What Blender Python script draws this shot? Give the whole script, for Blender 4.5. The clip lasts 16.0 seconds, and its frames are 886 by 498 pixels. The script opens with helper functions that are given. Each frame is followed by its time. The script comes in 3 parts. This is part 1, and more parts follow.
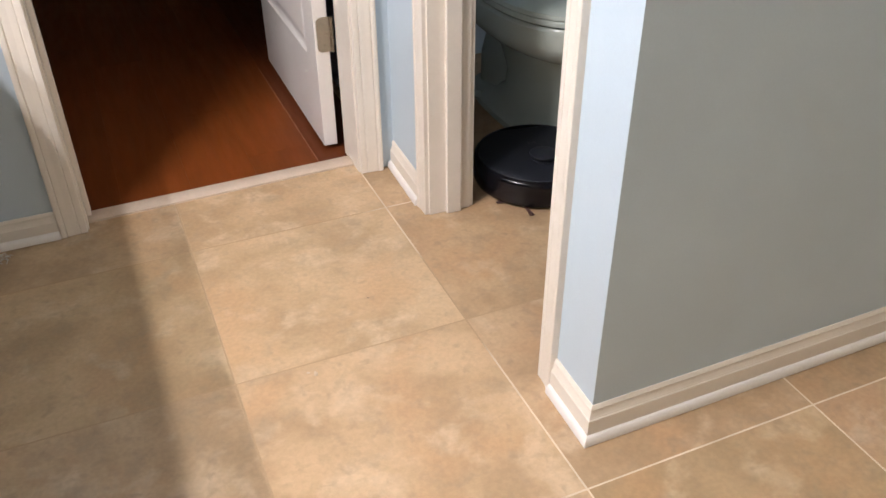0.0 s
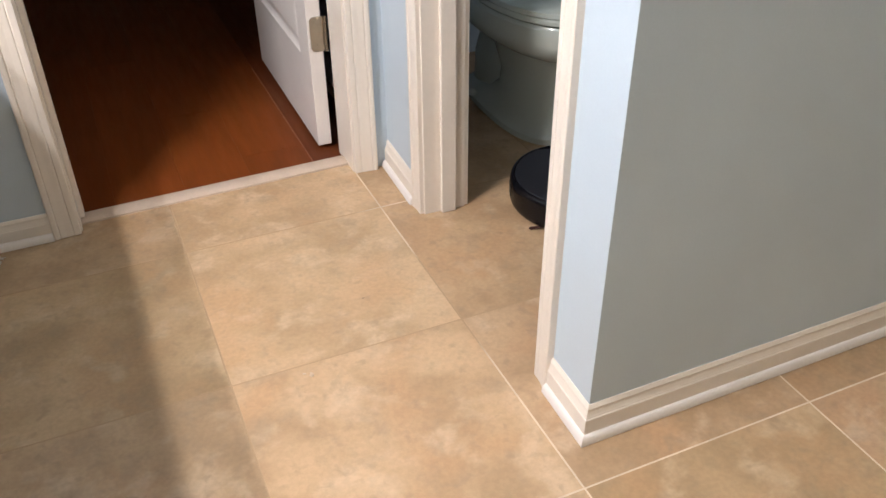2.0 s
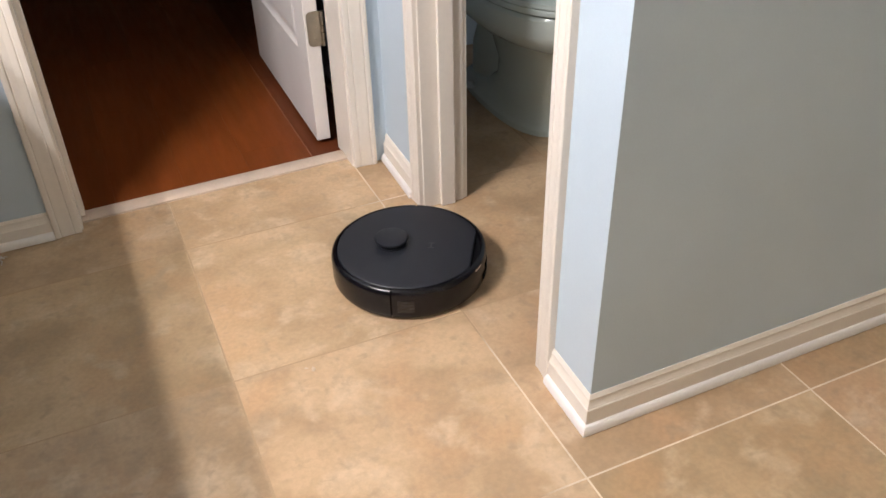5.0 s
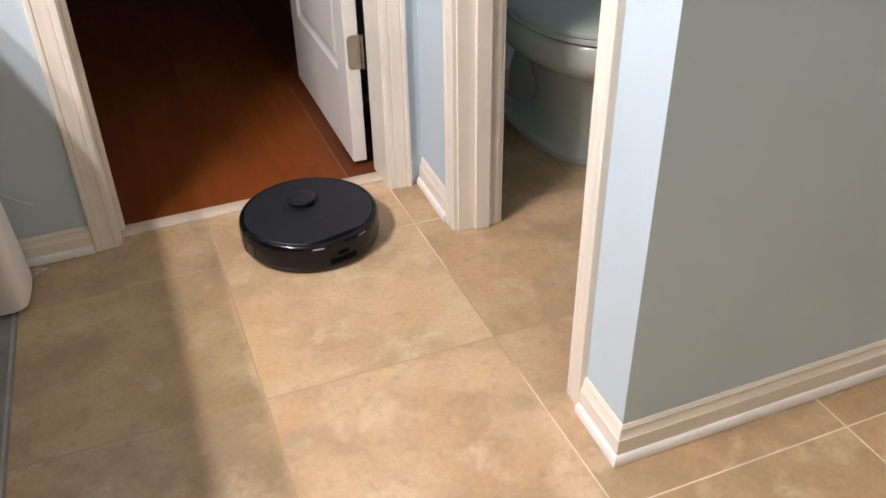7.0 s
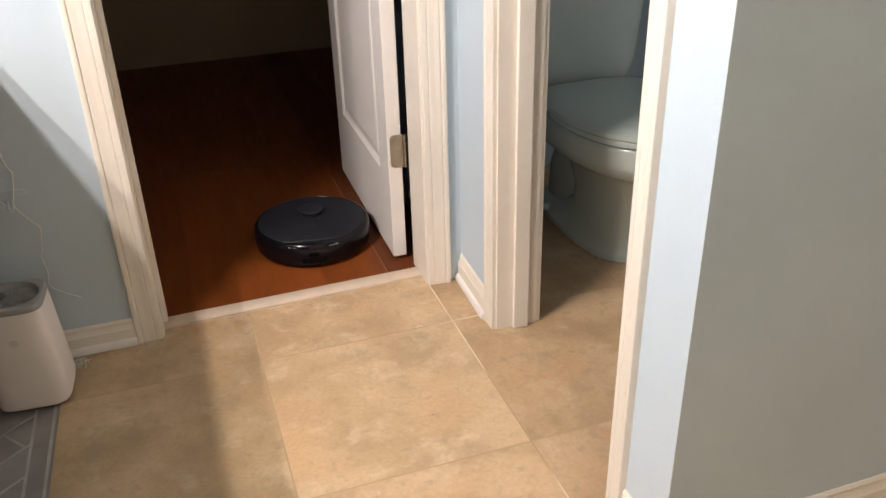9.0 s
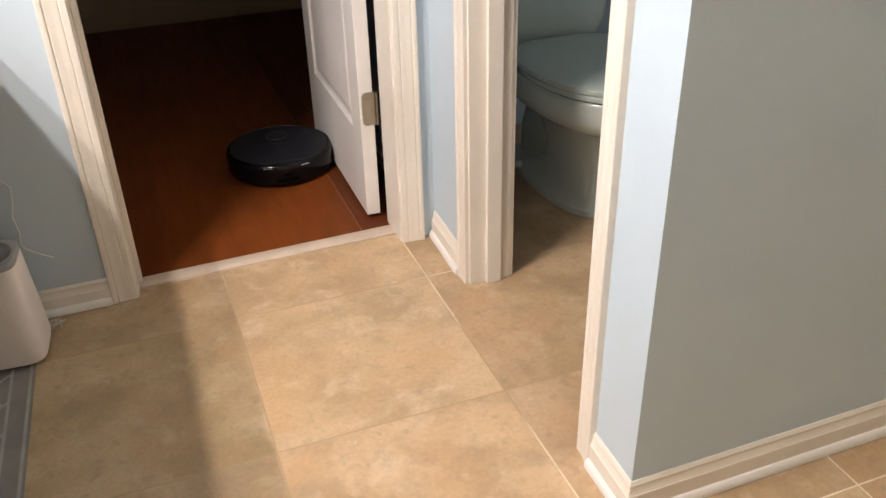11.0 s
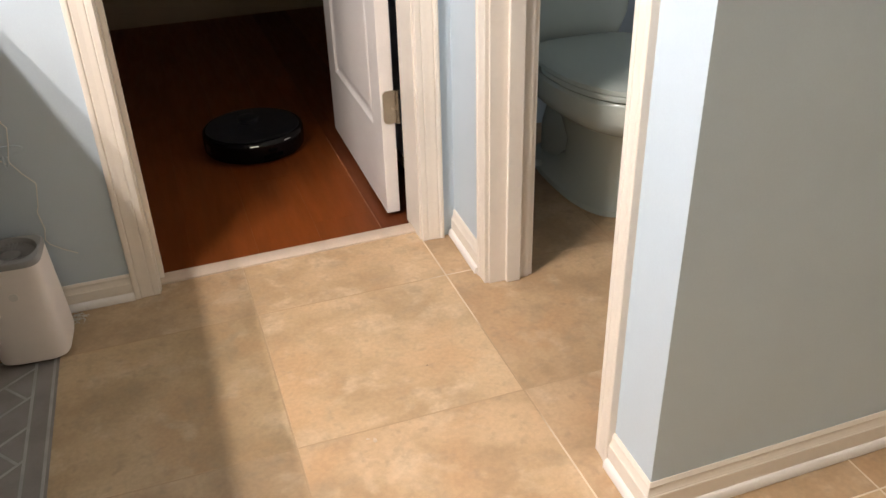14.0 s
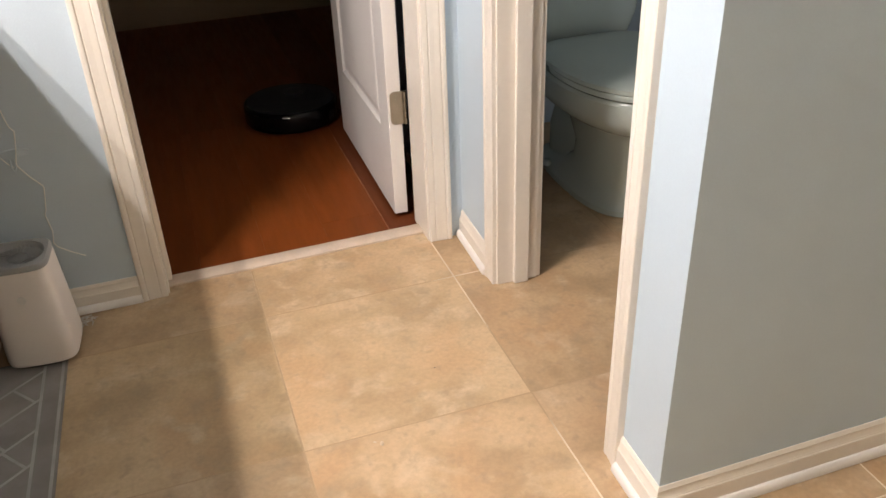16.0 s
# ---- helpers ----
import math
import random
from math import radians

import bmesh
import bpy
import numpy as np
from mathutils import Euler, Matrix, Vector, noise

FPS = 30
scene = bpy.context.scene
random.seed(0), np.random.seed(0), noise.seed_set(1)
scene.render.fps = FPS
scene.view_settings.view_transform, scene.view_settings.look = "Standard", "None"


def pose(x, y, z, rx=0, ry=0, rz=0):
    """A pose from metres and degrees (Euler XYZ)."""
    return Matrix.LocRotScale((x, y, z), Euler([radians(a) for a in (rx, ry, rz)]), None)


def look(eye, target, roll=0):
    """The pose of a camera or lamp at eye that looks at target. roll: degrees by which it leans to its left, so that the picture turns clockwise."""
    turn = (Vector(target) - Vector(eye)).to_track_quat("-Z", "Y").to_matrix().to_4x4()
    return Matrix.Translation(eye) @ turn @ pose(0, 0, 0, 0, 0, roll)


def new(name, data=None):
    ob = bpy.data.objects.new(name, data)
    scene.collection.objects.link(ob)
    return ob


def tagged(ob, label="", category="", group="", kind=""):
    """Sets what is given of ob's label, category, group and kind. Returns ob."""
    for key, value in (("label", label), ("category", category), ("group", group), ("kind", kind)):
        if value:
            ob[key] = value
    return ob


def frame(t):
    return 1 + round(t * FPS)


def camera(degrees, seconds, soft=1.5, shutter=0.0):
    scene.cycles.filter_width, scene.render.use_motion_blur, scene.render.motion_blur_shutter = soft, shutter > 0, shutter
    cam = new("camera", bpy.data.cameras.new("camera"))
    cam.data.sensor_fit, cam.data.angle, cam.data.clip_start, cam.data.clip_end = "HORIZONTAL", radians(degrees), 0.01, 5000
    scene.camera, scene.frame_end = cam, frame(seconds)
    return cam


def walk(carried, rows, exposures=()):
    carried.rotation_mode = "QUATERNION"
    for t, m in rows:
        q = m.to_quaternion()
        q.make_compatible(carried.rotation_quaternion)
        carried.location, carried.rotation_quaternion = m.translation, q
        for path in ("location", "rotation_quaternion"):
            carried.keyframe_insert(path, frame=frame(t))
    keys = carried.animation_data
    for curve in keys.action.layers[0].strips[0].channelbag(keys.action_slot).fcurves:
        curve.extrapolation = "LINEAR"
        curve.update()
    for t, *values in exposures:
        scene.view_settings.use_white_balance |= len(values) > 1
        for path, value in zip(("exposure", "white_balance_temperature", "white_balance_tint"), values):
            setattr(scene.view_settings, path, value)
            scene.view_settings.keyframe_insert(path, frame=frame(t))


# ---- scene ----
cam = camera(55.1, 16.0)
PATH = [
    (0, (-0.553, -0.721, 1.072), (0.094, 0.789, -0.068), -0.4),
    (0.5, (-0.553, -0.724, 1.076), (0.11, 0.792, -0.049), -0.4),
    (1, (-0.548, -0.717, 1.073), (0.111, 0.792, -0.063), -0.8),
    (1.5, (-0.548, -0.718, 1.066), (0.105, 0.79, -0.074), -0.7),
    (2, (-0.553, -0.716, 1.073), (0.105, 0.786, -0.071), -0.5),
    (2.5, (-0.55, -0.72, 1.07), (0.12, 0.781, -0.069), -0.3),
    (3, (-0.549, -0.719, 1.068), (0.113, 0.783, -0.074), -0.7),
    (5.5, (-0.552, -0.721, 1.073), (0.097, 0.775, -0.084), -1.5),
    (6, (-0.557, -0.722, 1.071), (0.087, 0.783, -0.077), -1.5),
    (6.5, (-0.558, -0.722, 1.07), (0.085, 0.786, -0.076), -1.6),
    (7, (-0.563, -0.718, 1.082), (0.039, 0.83, -0.032), -1.1),
    (7.3, (-0.575, -0.719, 1.104), (0.050, 0.846, 0.027), -1.3),
    (7.5, (-0.563, -0.72, 1.107), (0.028, 0.876, 0.057), -2.0),
    (8, (-0.567, -0.707, 1.116), (0.009, 0.928, 0.118), -0.4),
    (8.2, (-0.549, -0.700, 1.120), (-0.015, 0.958, 0.133), -1.2),
    (8.5, (-0.552, -0.694, 1.117), (-0.021, 0.978, 0.157), -1.2),
    (9, (-0.555, -0.704, 1.122), (-0.002, 0.966, 0.17), -1.6),
    (9.5, (-0.553, -0.722, 1.108), (0.029, 0.899, 0.092), -1.5),
    (12, (-0.565, -0.735, 1.109), (0.026, 0.878, 0.086), -1.5),
    (12.5, (-0.567, -0.736, 1.11), (0.02, 0.877, 0.084), -1.4),
    (13, (-0.564, -0.736, 1.109), (0.021, 0.88, 0.086), -1.4),
    (13.5, (-0.564, -0.737, 1.105), (0.013, 0.882, 0.08), -1.5),
    (14, (-0.566, -0.733, 1.112), (-0.013, 0.893, 0.088), -1.7),
    (14.5, (-0.55, -0.725, 1.116), (-0.031, 0.91, 0.087), -2.0),
    (15, (-0.542, -0.724, 1.117), (-0.01, 0.906, 0.087), -2.4),
    (15.5, (-0.549, -0.727, 1.114), (-0.012, 0.9, 0.082), -2.4),
    (16, (-0.555, -0.725, 1.116), (-0.027, 0.907, 0.087), -2.3),
]
walk(cam, [(t, look(eye, target, roll)) for t, eye, target, roll in PATH],
     [(0, 0.0, 6050, 10), (6.5, 0.0, 6050, 10), (7.5, 0.0, 6300, 10), (8.5, 0.0, 6500, 10), (16, 0.0, 6500, 10)])

# ---- light ----
world = bpy.data.worlds.new("world")
world.use_nodes = True
world.node_tree.nodes["Background"].inputs[0].default_value = (0.05, 0.06, 0.08, 1)
world.node_tree.nodes["Background"].inputs[1].default_value = 0.006
scene.world = world
scene.view_settings.exposure = 0.0

# small bulbs on the unseen light bar over the vanity, with an added lower tier standing in for their mirror image:
# place off the wall, height, power and radius of each bulb
BULB_Y = (-0.15, -0.04, 0.07, 0.18, 0.29, 0.40)
TIERS = ((-1.4375, 1.95, 19.5, 0.026), (-1.4925, 1.80, 12.5, 0.012))
for bx, bz, power, radius in TIERS:
    for by in BULB_Y:
        lamp = bpy.data.lights.new("vanity_bulb", "POINT")
        lamp.energy, lamp.color, lamp.shadow_soft_size = power, (1.0, 0.905, 0.835), radius
        new("vanity_bulb", lamp).location = (bx, by, bz)


# ---- materials ----
def mat(name, base, rough=0.5, metal=0.0, vary=0.06, scale=8.0, fine=120.0, bump=0.05, spec=0.5, coat=0.0,
        dark=None, dark_scale=3.0, dark_lo=0.5, dark_hi=0.75, per_object=0.0, stretch=(1, 1, 1), bump_scale=None, lane=None, rough_var=0.06):
    """Procedural paint, plastic, stone or wood: two scales of colour noise, an optional second tone, grain in the relief."""
    m = bpy.data.materials.new(name)
    m.use_nodes = True
    nt = m.node_tree
    n, l = nt.nodes, nt.links
    bsdf = n["Principled BSDF"]
    bsdf.inputs["Roughness"].default_value = rough
    bsdf.inputs["Metallic"].default_value = metal
    bsdf.inputs["Specular IOR Level"].default_value = spec
    bsdf.inputs["Coat Weight"].default_value = coat
    geo = n.new("ShaderNodeNewGeometry")
    mp = n.new("ShaderNodeMapping")
    mp.inputs["Scale"].default_value = stretch
    l.new(geo.outputs["Position"], mp.inputs["Vector"])
    co = mp.outputs["Vector"]
    info = n.new("ShaderNodeObjectInfo")
    if per_object:
        off = n.new("ShaderNodeVectorMath")
        off.operation = "SCALE"
        off.inputs[0].default_value = (17.0, 9.0, 5.0)
        l.new(info.outputs["Random"], off.inputs["Scale"])
        add = n.new("ShaderNodeVectorMath")
        l.new(co, add.inputs[0])
        l.new(off.outputs[0], add.inputs[1])
        co = add.outputs[0]

    def tex(s, detail=4.0):
        t = n.new("ShaderNodeTexNoise")
        t.inputs["Scale"].default_value, t.inputs["Detail"].default_value = s, detail
        l.new(co, t.inputs["Vector"])
        return t.outputs["Fac"]

    def mix(a, b, fac):
        x = n.new("ShaderNodeMix")
        x.data_type = "RGBA"
        for sock, v in ((x.inputs[0], fac), (x.inputs[6], a), (x.inputs[7], b)):
            if hasattr(v, "links"):
                l.new(v, sock)
            else:
                sock.default_value = v
        return x.outputs[2]

    def ramp(v, lo, hi, a=0.0, b=1.0):
        r = n.new("ShaderNodeMapRange")
        r.interpolation_type = "SMOOTHSTEP"
        r.inputs["From Min"].default_value, r.inputs["From Max"].default_value = lo, hi
        r.inputs["To Min"].default_value, r.inputs["To Max"].default_value = a, b
        l.new(v, r.inputs["Value"])
        return r.outputs["Result"]

    lo = tuple(v * (1 - vary) for v in base) + (1,)
    hi = tuple(min(1, v * (1 + vary)) for v in base) + (1,)
    col = mix(lo, hi, ramp(tex(scale), 0.3, 0.7))
    if dark:
        col = mix(col, (*dark, 1), ramp(tex(dark_scale, 8.0), dark_lo, dark_hi))
    if lane:
        # joints blackened by feet, clean only at the doorway's corner and out of the walking line
        sep = n.new("ShaderNodeSeparateXYZ")
        l.new(geo.outputs["Position"], sep.inputs[0])

        def maths(op, a, b, c=None):
            x = n.new("ShaderNodeMath")
            x.operation = op
            for sock, v in zip(x.inputs, (a, b, c)):
                if hasattr(v, "links"):
                    l.new(v, sock)
                elif v is not None:
                    sock.default_value = v
            return x.outputs[0]

        wob = tex(9.0)
        wx, wy = maths("MULTIPLY_ADD", wob, 0.08, sep.outputs["X"]), maths("MULTIPLY_ADD", wob, 0.12, sep.outputs["Y"])
        corner = maths("MULTIPLY", ramp(wy, 0.74, 0.82), ramp(wx, 0.15, 0.19, 1.0, 0.0))
        clean = maths("MULTIPLY", ramp(wx, -0.05, 0.02), maths("ADD", corner, ramp(wy, 0.36, 0.46, 1.0, 0.0)))
        col = mix((*lane, 1), col, clean)
    fin = mix((1 - vary * 0.7,) * 3 + (1,), (1, 1, 1, 1), ramp(tex(fine, 2.0), 0.3, 0.7))
    mul = n.new("ShaderNodeMix")
    mul.data_type, mul.blend_type = "RGBA", "MULTIPLY"
    mul.inputs[0].default_value = 1.0
    l.new(col, mul.inputs[6])
    l.new(fin, mul.inputs[7])
    col = mul.outputs[2]
    if per_object:
        hsv = n.new("ShaderNodeHueSaturation")
        l.new(col, hsv.inputs["Color"])
        l.new(ramp(info.outputs["Random"], 0, 1, 1 - per_object, 1 + per_object), hsv.inputs["Value"])
        col = hsv.outputs["Color"]
    l.new(col, bsdf.inputs["Base Color"])
    l.new(ramp(tex(scale * 2.3), 0.25, 0.75, max(0.02, rough - rough_var), min(1, rough + rough_var)), bsdf.inputs["Roughness"])
    if bump:
        b = n.new("ShaderNodeBump")
        b.inputs["Strength"].default_value, b.inputs["Distance"].default_value = bump, 0.002
        l.new(tex(bump_scale or fine, 3.0), b.inputs["Height"])
        l.new(b.outputs["Normal"], bsdf.inputs["Normal"])
    return m


def stone_tile(name):
    """Tan stone-look glaze: broad tan and olive blotches, orange clouds, cream wisps, thin grey veins and fine grain."""
    m = bpy.data.materials.new(name)
    m.use_nodes = True
    n, l = m.node_tree.nodes, m.node_tree.links
    bsdf = n["Principled BSDF"]
    geo, info = n.new("ShaderNodeNewGeometry"), n.new("ShaderNodeObjectInfo")
    off, add = n.new("ShaderNodeVectorMath"), n.new("ShaderNodeVectorMath")
    off.operation = "SCALE"
    off.inputs[0].default_value = (17.0, 9.0, 5.0)
    l.new(info.outputs["Random"], off.inputs["Scale"])
    l.new(geo.outputs["Position"], add.inputs[0])
    l.new(off.outputs[0], add.inputs[1])

    def tex(s, detail, distortion, rough=0.55):
        t = n.new("ShaderNodeTexNoise")
        for k, v in (("Scale", s), ("Detail", detail), ("Distortion", distortion), ("Roughness", rough)):
            t.inputs[k].default_value = v
        l.new(add.outputs[0], t.inputs["Vector"])
        return t.outputs["Fac"]

    def ramp(v, lo, hi, a=0.0, b=1.0):
        r = n.new("ShaderNodeMapRange")
        r.interpolation_type = "SMOOTHSTEP"
        for k, x in (("From Min", lo), ("From Max", hi), ("To Min", a), ("To Max", b)):
            r.inputs[k].default_value = x
        l.new(v, r.inputs["Value"])
        return r.outputs["Result"]

    def mix(a, b, fac, blend="MIX"):
        x = n.new("ShaderNodeMix")
        x.data_type, x.blend_type = "RGBA", blend
        for sock, v in ((x.inputs[0], fac), (x.inputs[6], a), (x.inputs[7], b)):
            if hasattr(v, "links"):
                l.new(v, sock)
            else:
                sock.default_value = v
        return x.outputs[2]

    col = mix((0.445, 0.308, 0.180, 1), (0.600, 0.426, 0.260, 1), ramp(tex(6.0, 3.0, 0.25, 0.5), 0.34, 0.66))
    col = mix(col, (0.560, 0.355, 0.198, 1), ramp(tex(5.0, 3.0, 0.3, 0.5), 0.48, 0.68, 0.0, 0.60))
    col = mix(col, (0.680, 0.520, 0.355, 1), ramp(tex(11.0, 4.0, 0.25, 0.55), 0.50, 0.76, 0.0, 0.85))
    col = mix(col, (0.400, 0.300, 0.195, 1), ramp(tex(15.0, 4.0, 0.25, 0.6), 0.52, 0.76, 0.0, 0.70))
    col = mix(col, (0.400, 0.290, 0.185, 1), ramp(tex(38.0, 3.0, 0.4, 0.5), 0.52, 0.78, 0.0, 0.60))
    col = mix(col, mix((0.93, 0.93, 0.93, 1), (1.04, 1.04, 1.04, 1), ramp(tex(110.0, 3.0, 0.0), 0.3, 0.7)), 1.0, "MULTIPLY")
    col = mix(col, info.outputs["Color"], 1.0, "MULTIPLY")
    l.new(col, bsdf.inputs["Base Color"])
    l.new(ramp(tex(40.0, 4.0, 0.5), 0.3, 0.7, 0.36, 0.50), bsdf.inputs["Roughness"])
    b = n.new("ShaderNodeBump")
    b.inputs["Strength"].default_value, b.inputs["Distance"].default_value = 0.12, 0.002
    l.new(tex(26.0, 8.0, 0.6), b.inputs["Height"])
    l.new(b.outputs["Normal"], bsdf.inputs["Normal"])
    return m


TILE = stone_tile("floor_tile")
WALL = mat("wall_paint", (0.528, 0.615, 0.695), 0.6, vary=0.03, scale=2.5, fine=260, bump=0.12)
# pale warm colour for two unseen walls that bounce light onto the partition
BOUNCE = mat("bounce_paint", (0.60, 0.565, 0.47), 0.7, vary=0.03, scale=2.5, fine=260, bump=0.12)
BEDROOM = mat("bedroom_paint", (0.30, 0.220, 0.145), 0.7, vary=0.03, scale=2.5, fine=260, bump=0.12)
# darkened copy of the bedroom paint: shade put into the colour of unseen sides
BEDROOM_SHADE = mat("bedroom_shade_paint", (0.10, 0.072, 0.052), 0.7, vary=0.03, scale=2.5, fine=260, bump=0.12)
TRIM = mat("trim_paint", (0.80, 0.735, 0.66), 0.40, vary=0.03, scale=6, fine=90, bump=0.04)
SHOEP = mat("quarter_round_paint", (0.84, 0.80, 0.77), 0.36, vary=0.03, scale=6, fine=90, bump=0.04)
DOORP = mat("door_paint", (0.78, 0.74, 0.72), 0.42, vary=0.03, scale=5, fine=200, bump=0.08)
CEIL = mat("ceiling_paint", (0.60, 0.575, 0.52), 0.8, vary=0.03, scale=4, fine=200, bump=0.2)
SILL = mat("threshold_marble", (0.60, 0.485, 0.39), 0.45, vary=0.07, scale=14, fine=120, bump=0.05)
GROUT = mat("grout", (0.75, 0.63, 0.49), 0.85, vary=0.15, scale=9, fine=300, bump=0.2, lane=(0.465, 0.330, 0.203))
WOOD = mat("wood_floor", (0.168, 0.0435, 0.0098), 0.37, vary=0.10, scale=5, fine=50, bump=0.0, stretch=(6, 0.7, 1),
           per_object=0.03, spec=0.13)
WOOD_DARK = mat("dark_plank", (0.115, 0.030, 0.0095), 0.42, vary=0.10, scale=5, fine=50, bump=0.0, stretch=(6, 0.7, 1), spec=0.13)
WOOD_PALE = mat("pale_plank_edge", (0.27, 0.130, 0.075), 0.4, vary=0.15, scale=20, fine=90, bump=0.0, spec=0.3)
PORCELAIN = mat("porcelain", (0.56, 0.61, 0.565), 0.12, vary=0.01, scale=3, fine=30, bump=0.0, coat=0.3)
SEATP = mat("seat_plastic", (0.50, 0.555, 0.515), 0.42, vary=0.01, scale=3, fine=60, bump=0.0)
BLACK = mat("black_plastic", (0.0042, 0.0037, 0.0055), 0.19, vary=0.05, scale=6, fine=500, bump=0.02, spec=0.28, rough_var=0.01)
TOPP = mat("robot_top", (0.0135, 0.0148, 0.0205), 0.45, vary=0.05, scale=6, fine=600, bump=0.03, spec=0.32, rough_var=0.02)
VENT = mat("vent_grey", (0.012, 0.0115, 0.012), 0.25, vary=0.4, scale=60, fine=300, bump=0.3, stretch=(1, 1, 9))
METAL = mat("brushed_nickel", (0.44, 0.41, 0.35), 0.36, metal=1.0, vary=0.06, scale=30, fine=300, bump=0.05)
CONTACT = mat("contact_metal", (0.85, 0.85, 0.85), 0.18, metal=1.0, vary=0.02, scale=30, fine=300, bump=0.0)
BRISTLE = mat("bristle", (0.06, 0.02, 0.015), 0.7, vary=0.2, scale=90, fine=600, bump=0.1)
RUBBER = mat("rubber", (0.02, 0.02, 0.02), 0.8, vary=0.1, scale=40, fine=500, bump=0.1)
WHITE = mat("purifier_shell", (0.85, 0.79, 0.755), 0.42, vary=0.02, scale=5, fine=300, bump=0.03)
GREY = mat("purifier_top", (0.29, 0.283, 0.275), 0.45, vary=0.03, scale=12, fine=300, bump=0.03)
DARKGREY = mat("outlet_grey", (0.17, 0.165, 0.16), 0.5, vary=0.05, scale=20, fine=300, bump=0.03)
CORD = mat("cord_plastic", (0.78, 0.78, 0.76), 0.4, vary=0.03, scale=40, fine=300, bump=0.0)
RUG = mat("rug_pile", (0.27, 0.25, 0.235), 0.95, vary=0.12, scale=14, fine=420, bump=0.6)
RUGLINE = mat("rug_line", (0.41, 0.395, 0.38), 0.95, vary=0.12, scale=20, fine=420, bump=0.6)
CABINET = mat("vanity_wood", (0.05, 0.03, 0.022), 0.4, vary=0.15, scale=8, fine=90, bump=0.05)
STONE = mat("vanity_top", (0.72, 0.70, 0.66), 0.2, vary=0.05, scale=9, fine=80, bump=0.0)
DARK = mat("dark_slot", (0.002, 0.002, 0.002), 0.9, spec=0.05, vary=0.1, scale=30, fine=300, bump=0.0)
CRUMB = mat("crumb_tan", (0.62, 0.50, 0.37), 0.9, vary=0.1, scale=60, fine=500, bump=0.3)
DUST = mat("lint", (0.7, 0.68, 0.64), 0.95, vary=0.1, scale=60, fine=500, bump=0.3)


# ---- mesh helpers ----
def mesh(name, bm, material, smooth=False, at=None):
    if at is not None:
        bmesh.ops.transform(bm, matrix=at, verts=bm.verts)
    bmesh.ops.recalc_face_normals(bm, faces=bm.faces)
    me = bpy.data.meshes.new(name)
    bm.to_mesh(me)
    bm.free()
    me.materials.append(material)
    if smooth:
        me.polygons.foreach_set("use_smooth", [True] * len(me.polygons))
        me.set_sharp_from_angle(angle=radians(38))
    return me


def part(name, bm, material, parent, label="", smooth=True, at=None):
    ob = new(name, mesh(name, bm, material, smooth, at))
    ob.parent = parent
    return tagged(ob, label) if label else ob


def structure(name, bm, material, label, smooth=False, at=None, category="wall"):
    return tagged(new(name, mesh(name, bm, material, smooth, at)), label, category, kind="structure")


def box(bm, x0, y0, z0, x1, y1, z1, bevel=0.0):
    r = bmesh.ops.create_cube(bm, size=1, matrix=Matrix.Translation(((x0 + x1) / 2, (y0 + y1) / 2, (z0 + z1) / 2))
                              @ Matrix.Diagonal((x1 - x0, y1 - y0, z1 - z0, 1)))
    if bevel:
        edges = list({e for v in r["verts"] for e in v.link_edges})
        bmesh.ops.bevel(bm, geom=edges, offset=bevel, segments=2, profile=0.6, affect="EDGES")
    return bm


def boxes(*spans, bevel=0.0):
    bm = bmesh.new()
    for s in spans:
        box(bm, *s, bevel=bevel)
    return bm


def rings(loops, cap=True, bm=None):
    """A skin over closed loops of equal length."""
    bm = bm or bmesh.new()
    rows = [[bm.verts.new(p) for p in loop] for loop in loops]
    k = len(rows[0])
    for a, b in zip(rows, rows[1:]):
        for i in range(k):
            bm.faces.new((a[i], a[(i + 1) % k], b[(i + 1) % k], b[i]))
    if cap:
        bm.faces.new(rows[0][::-1])
        bm.faces.new(rows[-1])
    return bm


def lathe(profile, k=64, cx=0.0, cy=0.0, cap=True):
    return rings([[(cx + r * math.cos(2 * math.pi * i / k), cy + r * math.sin(2 * math.pi * i / k), z) for i in range(k)]
                  for r, z in profile], cap)


def sweep(path, profile, side=1):
    """A moulding along a path on the floor: the profile's (depth, height) points stand off to one side, mitred at corners."""
    pts = [Vector((x, y)) for x, y in path]
    loops = []
    for i, p in enumerate(pts):
        ds = [(pts[j + 1] - pts[j]).normalized() for j in (i - 1, i) if 0 <= j < len(pts) - 1]
        ns = [Vector((d.y, -d.x)) * side for d in ds]
        n = ns[0] if len(ns) == 1 else (ns[0] + ns[1]) / (1 + ns[0].dot(ns[1]))
        loops.append([(p.x + n.x * d, p.y + n.y * d, z) for d, z in profile])
    return rings(loops)


def tube(points, r, k=8):
    pts = [Vector(p) for p in points]
    loops = []
    for i, p in enumerate(pts):
        d = (pts[min(i + 1, len(pts) - 1)] - pts[max(i - 1, 0)]).normalized()
        a = d.orthogonal().normalized() if abs(d.y) > 0.9 else d.cross(Vector((0, 1, 0))).normalized()
        b = d.cross(a)
        loops.append([p + a * (r * math.cos(2 * math.pi * j / k)) + b * (r * math.sin(2 * math.pi * j / k)) for j in range(k)])
    return rings(loops)


